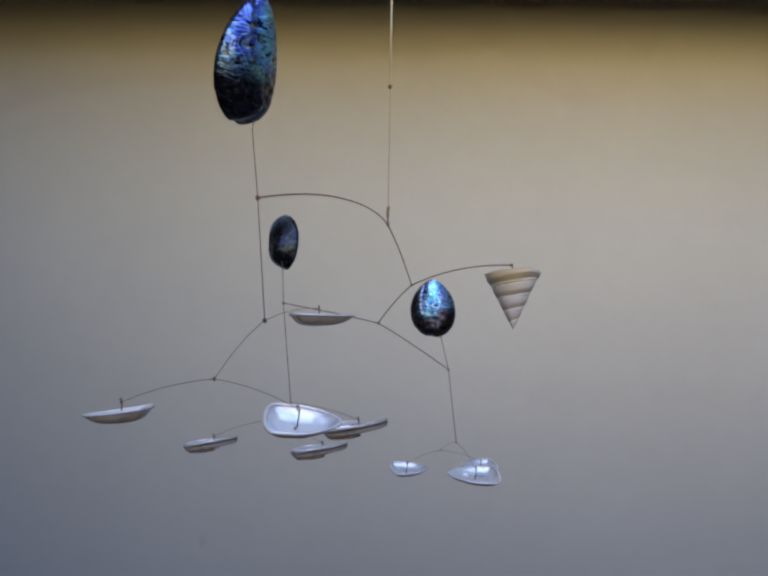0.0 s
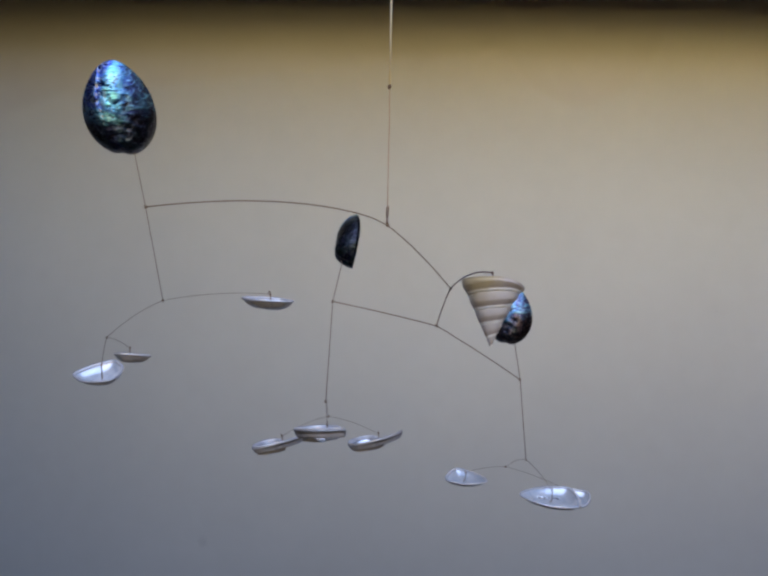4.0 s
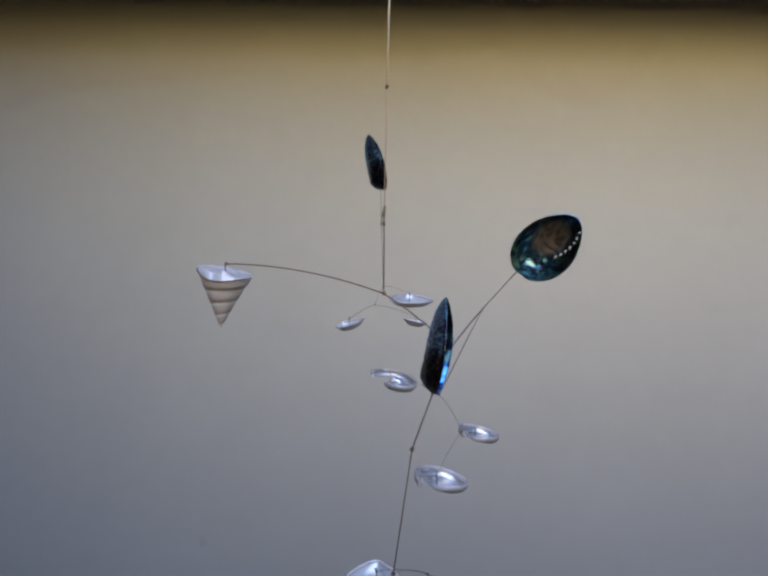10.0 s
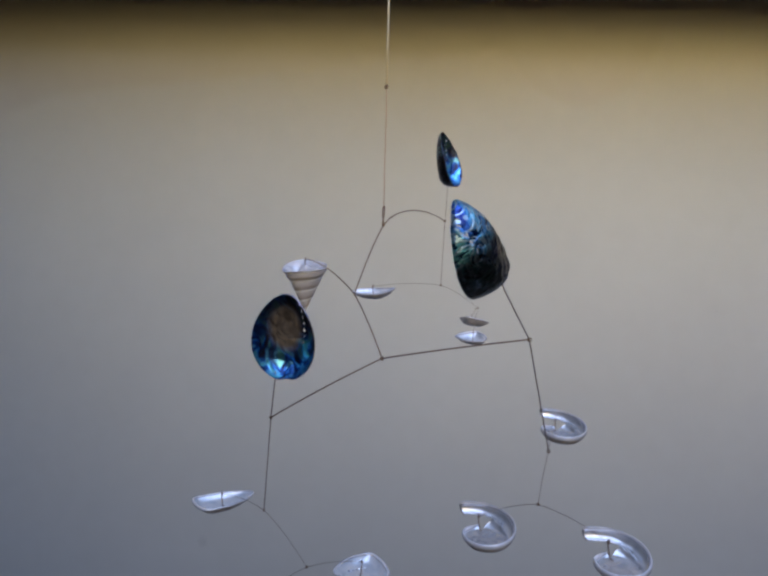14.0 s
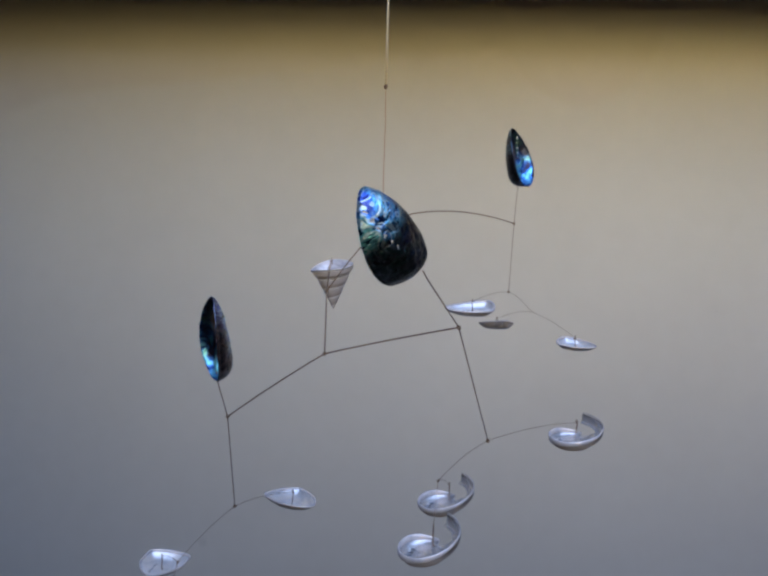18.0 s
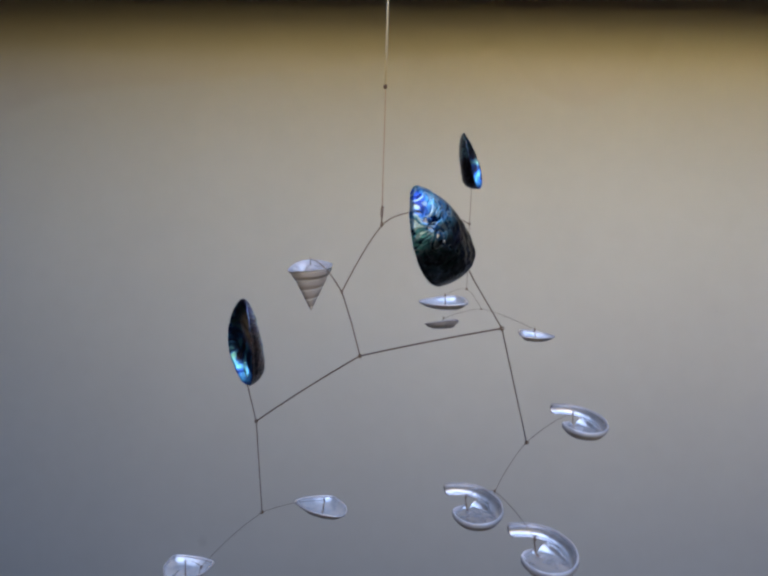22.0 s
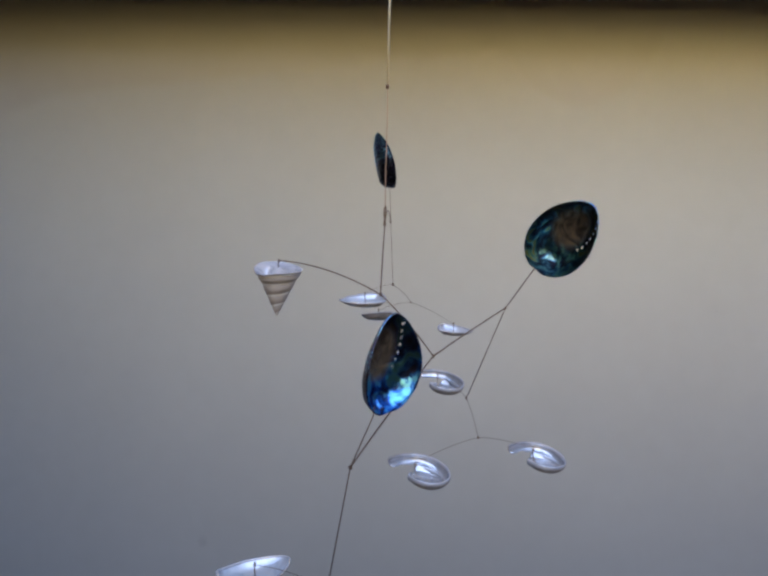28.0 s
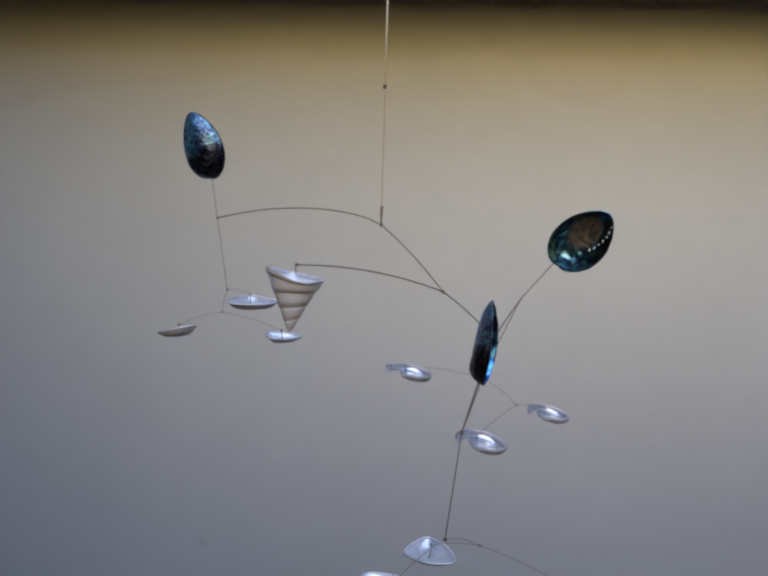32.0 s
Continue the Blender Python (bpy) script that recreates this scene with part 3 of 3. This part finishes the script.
# ---- the mobile ----
TIMES = [0, 1, 2, 3, 3.5, 5.5, 6, 7, 8, 9, 10, 11, 12, 13, 14, 14.5, 16.5, 17, 18, 19, 20, 21, 22, 23, 24, 25, 27.5, 28, 29, 30, 31, 32]
YAW = {
    "top": [247,235,222,210,203,177,169,150,129,107,91,79,72,70,69,68,53,49,44,44,47,56,60,59,61,67,83,88,101,118,135,149],
    "rod_a": [344,336,332,316,303,251,241,231,223,206,190,173,164,156,153,152,150,148,145,145,148,155,160,165,168,172,187,191,203,215,228,240],
    "middle": [307,298,294,288,283,256,247,231,214,198,175,156,135,113,115,113,98,97,93,92,95,104,108,106,108,114,131,138,152,165,185,206],
    "lower": [390,393,386,380,377,345,336,312,290,269,249,229,207,186,159,152,155,157,155,153,151,148,157,166,174,184,224,230,237,242,244,246],
    "rod_b": [214,214,209,205,200,165,155,132,111,92,72,53,32,7,-19,-29,-24,-21,-23,-24,-30,-28,-22,-13,-3,7,50,54,62,64,67,69],
    "rod_c": [267,265,264,262,256,222,215,213,211,194,172,150,129,105,77,64,46,43,34,32,34,36,36,43,52,65,125,141,158,171,174,168],
    "fork_a": [246,233,220,199,188,166,160,139,131,124,102,82,53,30,17,16,30,34,48,62,62,64,61,62,62,67,67,62,62,75,86,111],
    "twig_a": [155,147,138,124,113,61,70,84,81,56,40,2,-38,-74,-102,-102,-70,-69,-62,-56,-46,-40,-40,-42,-45,-22,-52,-47,-41,-27,-21,-14],
    "fork_b": [132,126,120,104,96,90,92,53,11,-27,-62,-79,-87,-101,-113,-120,-156,-162,-157,-154,-145,-139,-133,-128,-122,-107,-87,-82,-65,-48,-37,-30],
    "twig_b": [201,213,221,225,218,198,187,178,142,103,67,28,-24,-39,-44,-45,-63,-78,-98,-84,-78,-71,-70,-62,-59,-45,-2,5,13,23,32,40],
    "fork_c": [103,103,101,105,102,98,96,89,84,75,62,42,4,-7,-44,-59,-117,-122,-127,-131,-138,-134,-133,-130,-117,-103,-44,-33,5,43,59,53],
    "twig_c": [204,193,178,175,169,191,192,194,195,172,149,136,165,193,221,217,264,267,279,275,269,269,277,261,246,230,133,129,113,98,121,152],
}
TILT = {
    "top": [0.1,-0.2,-0.1,1.0,0.6,-0.2,0.8,-0.2,0.2,0.2,-0.5,0.1,0.3,-1.4,0.5,0.2,-0.5,0.8,-0.4,-0.2,0.5,0.9,-0.4,-0.0,-0.3,-0.4,-0.7,0.2,-0.6,0.0,0.1,-0.4],
    "middle": [0.6,-0.4,-0.9,0.4,-0.7,-0.5,-1.0,-0.3,-0.7,-1.1,-0.7,-0.4,0.0,0.5,0.7,0.1,0.1,1.9,0.3,-0.3,0.2,1.0,0.2,0.3,0.9,1.0,-0.1,0.1,-0.8,0.5,-1.0,-0.0],
    "lower": [0.5,-0.0,1.1,0.3,0.3,0.3,0.3,0.3,1.9,0.1,2.6,0.1,1.6,0.2,2.2,-3.3,-1.9,-0.2,-0.9,0.4,-2.4,0.1,-1.1,-0.3,0.5,-0.6,0.4,-1.9,1.2,-0.6,-0.0,-1.3],
    "fork_a": [-1.4,1.3,1.7,-1.4,-3.8,-2.5,4.0,-2.8,0.5,0.5,-0.2,-0.9,-0.6,0.8,-1.4,-0.4,2.1,-1.8,1.8,2.0,0.2,-0.2,-0.5,-0.3,-0.8,2.1,0.9,1.8,0.1,1.9,-0.1,-2.4],
    "twig_a": [-1.0,-0.5,-0.9,-2.0,-1.4,-0.2,-0.6,-0.4,0.5,-0.2,0.1,-1.4,0.1,-0.5,1.0,-0.5,0.8,-0.5,-0.5,0.8,1.0,1.5,1.4,2.3,0.6,-0.1,-1.5,-0.1,1.4,-0.7,-0.5,2.1],
    "fork_b": [-0.1,-0.5,1.3,-1.4,-0.8,-0.9,-1.0,1.3,-1.8,-0.3,-1.0,-0.6,-0.2,0.8,0.3,1.5,0.7,-0.6,-0.1,0.8,2.2,0.1,-0.6,0.4,-0.5,1.3,0.3,-0.1,-1.2,0.7,0.1,-0.1],
    "twig_b": [0.1,-0.7,-0.0,0.3,-1.2,-0.6,-1.1,-0.9,-0.1,0.4,-0.2,-0.5,1.3,1.4,1.7,2.4,-0.2,-0.7,-1.8,1.1,0.4,2.9,-0.1,-1.1,-1.1,0.8,-0.1,-0.7,-0.4,-0.5,-0.5,-0.3],
    "fork_c": [-0.6,-0.0,-0.4,-0.7,-0.5,-1.3,0.2,-0.9,-0.2,0.8,0.0,0.0,-1.9,1.1,-1.0,3.3,2.5,-0.5,0.3,0.4,0.9,-0.3,0.8,0.3,1.1,0.8,-1.4,-2.7,-0.0,0.0,-0.2,0.3],
    "twig_c": [-0.2,-0.4,-0.8,0.0,0.2,0.5,0.6,1.0,1.5,-0.2,0.0,0.0,0.0,-0.0,-0.8,-1.8,-0.0,-0.0,-0.3,-0.1,0.5,0.6,0.8,0.0,0.0,0.0,0.0,0.0,0.0,0.0,-0.7,-0.3],
}
# how far the white shells of the second group swing round on their hooks
SWIVEL = [0,0,0,0,0,0,0,0,0,0,0,0,4,4,4,2,-2,-2,0,2,10,26,40,40,38,8,3,0,0,0,0,0]
SWAY = [3.3, 0.3, 2.8, 3.0, 2.7, 3.3, 3.3, 5.9, -1.2, 4.2, -1.0, -1.6, 0.9, -5.1, -1.7, -1.6, -2.0, 0.5, -2.7, 3.3, -2.0, 4.1, -3.4, -2.3, 0.3, -7.7, -2.7, -0.2, -0.2, -3.5, 4.0, -4.0]

TOP_A, TOP_B = (248.9, 0.0, 11.6), (-76.2, 0.5, -69.9)
MID_A, MID_B = (158.9, -0.0, 28.3), (-66.3, -0.8, -52.8)
LOW_A, LOW_B = (113.1, 0.0, -72.0), (-130.0, 1.6, 31.5)
ROD_A, ROD_B, ROD_C = (-1.8, 15.3, -92.8), (14.7, 52.3, -108.9), (12.2, 12.5, -99.7)
FOOT_A, FOOT_B, FOOT_C = (0.2, -8.8, 47.8), (-16.4, -37.4, 42.9), (-14.4, -10.3, 41.9)
FORKS = {"a": ((60.6, -0.0, -32.7), (-105.5, -12.8, -9.3)), "b": ((50.4, -0.0, -30.5), (-108.4, -9.3, -2.4)), "c": ((69.4, 0.0, -32.8), (-82.2, 2.5, -15.6))}
TWIGS = {"a": ((88.5, -0.0, -31.3), (-59.8, -12.7, -23.5)), "b": ((61.7, 0.0, -19.5), (-66.1, 8.0, -37.6)), "c": ((55.0, -0.0, -19.2), (-92.1, -31.6, -45.5))}
OUT_A, UP_A = (0.955, 0.0, -0.297), (0.293, -0.155, 0.943)
PIVOT = Vector((0.0, 0.70, 1.6202))
ANCHOR = Vector((0.0035, 0.70, 2.222))


def cord():
    thing = tagged(new("hanging_cord"), "cream cord knotted to a thin tan thread", "cord")
    top = (ANCHOR - PIVOT).length
    wire("cord", [(0, 0, 0.150), (0.0003, 0, 0.3), (0, 0, 0.45), (0, 0, top)], 0.00115, CORD, thing, "cream cord")
    bm = bmesh.new()
    bmesh.ops.create_icosphere(bm, subdivisions=3, radius=0.0021)
    for v in bm.verts:
        v.co *= 1 + 0.3 * noise.noise(v.co * 900)
        v.co.z = v.co.z * 1.25 + 0.149
    me = bpy.data.meshes.new("knot")
    bm.to_mesh(me)
    bm.free()
    me.materials.append(WIRE)
    part("knot", me, thing, "small dark knot")
    wire("thread", [(0, 0, 0.148), (0.0003, 0, 0.11), (-0.0002, 0, 0.06), (0, 0, 0.018)], 0.0005, THREAD, thing, "thin tan thread")
    wire("hook", [(0.0008, 0, 0.021), (-0.0008, 0, 0.019), (-0.0012, 0, 0.012), (0, 0, 0.004), (0.0012, 0, 0.0), (0, 0, -0.0022), (-0.0012, 0, 0.0), (0.0003, 0, 0.010), (0.0010, 0, 0.020)], 0.0007, WIRE, thing, "twisted wire hook")
    return thing


def lift(at):
    """The wire's end above the middle of the shell that hangs from it."""
    return (at[0], at[1], at[2] + 6.0)


BODY = {
    "cord": cord(),
    "top": arm("upper_arm", [(TOP_A, 16, 0.42), (TOP_B, 4, 0.5)], "long bowed brown wire arm on the cord"),
    "middle": arm("middle_arm", [(MID_A, 7, 0.5), (MID_B, 3, 0.5)], "bowed brown wire arm that carries the top shell"),
    "lower": arm("lower_arm", [(LOW_A, 1.5, 0.5), (LOW_B, 0.8, 0.5)], "lowest bent brown wire arm between two shells"),
    "rod_a": shell_stem(DUSK, BLUE_INSIDE, (88.5, 61.0, 20.5), -0.050, (11.0, -22.8, 90.0), OUT_A, UP_A, FOOT_A, ROD_A, "blue-black abalone shell standing on a wire stem", 0.00036),
    "rod_b": shell_stem(OUTSIDE, TEAL_INSIDE, (86.8, 57.9, 25.7), -0.030, (-28.1, -74.9, 75.5), (0.991, -0.057, 0.120), (-0.123, -0.728, 0.675), FOOT_B, ROD_B, "blue-green abalone shell on a slanting wire stem"),
    "rod_c": shell_stem(PURPLE, BLUE_INSIDE, (82.6, 59.9, 18.6), -0.065, (-16.4, -23.7, 83.1), (0.996, -0.067, 0.056), (-0.062, -0.081, 0.995), FOOT_C, ROD_C, "purple-blue abalone shell on a wire stem"),
    "cone": cone_shell(),
}
# the open side of the white shells on their fork and twig, and which way and how far each leans, in degrees
FACING = {"a": (127, 33, -147), "b": (110, 48, 48), "c": (77, 166, -14)}
LEAN = {"a": ((-162, 9), (-23, 11), (147, 15)), "b": ((20, 8), (-70, 9), (-70, 9)), "c": ((174, 5), (100, 5), (100, 5))}
for key in "abc":
    (p, q), (r, s), (f, g, h), (i, j, k) = FORKS[key], TWIGS[key], FACING[key], LEAN[key]
    BODY["fork_" + key] = arm("fork_arm", [(p, 3.5, 0.5), (lift(q), 3.5, 0.5)], "thin bowed wire arm below an abalone stem", 0.00025)
    BODY["twig_" + key] = arm("twig_arm", [(lift(r), 3, 0.5), (lift(s), 3, 0.5)], "thin bowed wire arm with a white shell at each end", 0.00025)
    BODY["white_fork_" + key] = white_shell("white_fork_" + key, key == "b", f, *i, "silver-white ear shell hung level from a fork arm")
    BODY["white_near_" + key] = white_shell("white_near_" + key, key == "b", g, *j, "small silver-white ear shell hung from a twig arm")
    BODY["white_far_" + key] = white_shell("white_far_" + key, key == "b", h, *k, "larger silver-white ear shell with a thick pearly lip")


def smooth(table, t):
    """The table's value at t, along a smooth curve through its entries."""
    x, y = TIMES, table
    k = max(0, min(len(x) - 2, int(np.searchsorted(x, t, side="right")) - 1))

    def slope(i):
        lo, hi = max(i - 1, 0), min(i + 1, len(x) - 1)
        if lo == i or hi == i:
            return (y[hi] - y[lo]) / (x[hi] - x[lo])
        a, b = (y[i] - y[lo]) / (x[i] - x[lo]), (y[hi] - y[i]) / (x[hi] - x[i])
        return (a * (x[hi] - x[i]) + b * (x[i] - x[lo])) / (x[hi] - x[lo])

    h = x[k + 1] - x[k]
    s = (t - x[k]) / h
    return ((2 * s ** 3 - 3 * s ** 2 + 1) * y[k] + (s ** 3 - 2 * s ** 2 + s) * h * slope(k)
            + (-2 * s ** 3 + 3 * s ** 2) * y[k + 1] + (s ** 3 - s ** 2) * h * slope(k + 1))


# the top shell hangs a little out of plumb
CONE_LEAN = pose(0, 0, 0, 0, 0, 160) @ pose(0, 0, 0, 0, 6, 0) @ pose(0, 0, 0, 0, 0, -160)


def stance(t):
    """The pose of every piece of the mobile at t, joint by joint from the cord down."""
    hang = PIVOT + Vector((smooth(SWAY, t) * 0.001, 0, 0))
    m = {}
    m["cord"] = Matrix.Translation(hang) @ Vector((0, 0, 1)).rotation_difference(ANCHOR - hang).to_matrix().to_4x4()

    def turn(key, at):
        m[key] = Matrix.Translation(at) @ pose(0, 0, 0, 0, -smooth(TILT[key], t) if key in TILT else 0, smooth(YAW[key], t))

    turn("top", hang)
    turn("rod_a", m["top"] @ mm(*TOP_A))
    turn("middle", m["top"] @ mm(*TOP_B))
    m["cone"] = Matrix.Translation(m["middle"] @ mm(*MID_A)) @ pose(0, 0, 0, 0, 0, smooth(YAW["middle"], t)) @ CONE_LEAN
    turn("lower", m["middle"] @ mm(*MID_B))
    turn("rod_c", m["lower"] @ mm(*LOW_A))
    turn("rod_b", m["lower"] @ mm(*LOW_B))
    for key, foot in (("a", ROD_A), ("b", ROD_B), ("c", ROD_C)):
        turn("fork_" + key, m["rod_" + key] @ mm(*foot))
        turn("twig_" + key, m["fork_" + key] @ mm(*FORKS[key][0]))
        for name, base, at in (("white_fork_", "fork_", lift(FORKS[key][1])), ("white_near_", "twig_", lift(TWIGS[key][0])), ("white_far_", "twig_", lift(TWIGS[key][1]))):
            m[name + key] = m[base + key] @ pose(*mm(*at), 0, 0, smooth(SWIVEL, t) if key == "b" else 0)
    return m


def motions():
    steps = [(k * 0.25, stance(k * 0.25)) for k in range(129)]
    for key, thing in BODY.items():
        walk(thing, [(t, m[key]) for t, m in steps])


motions()
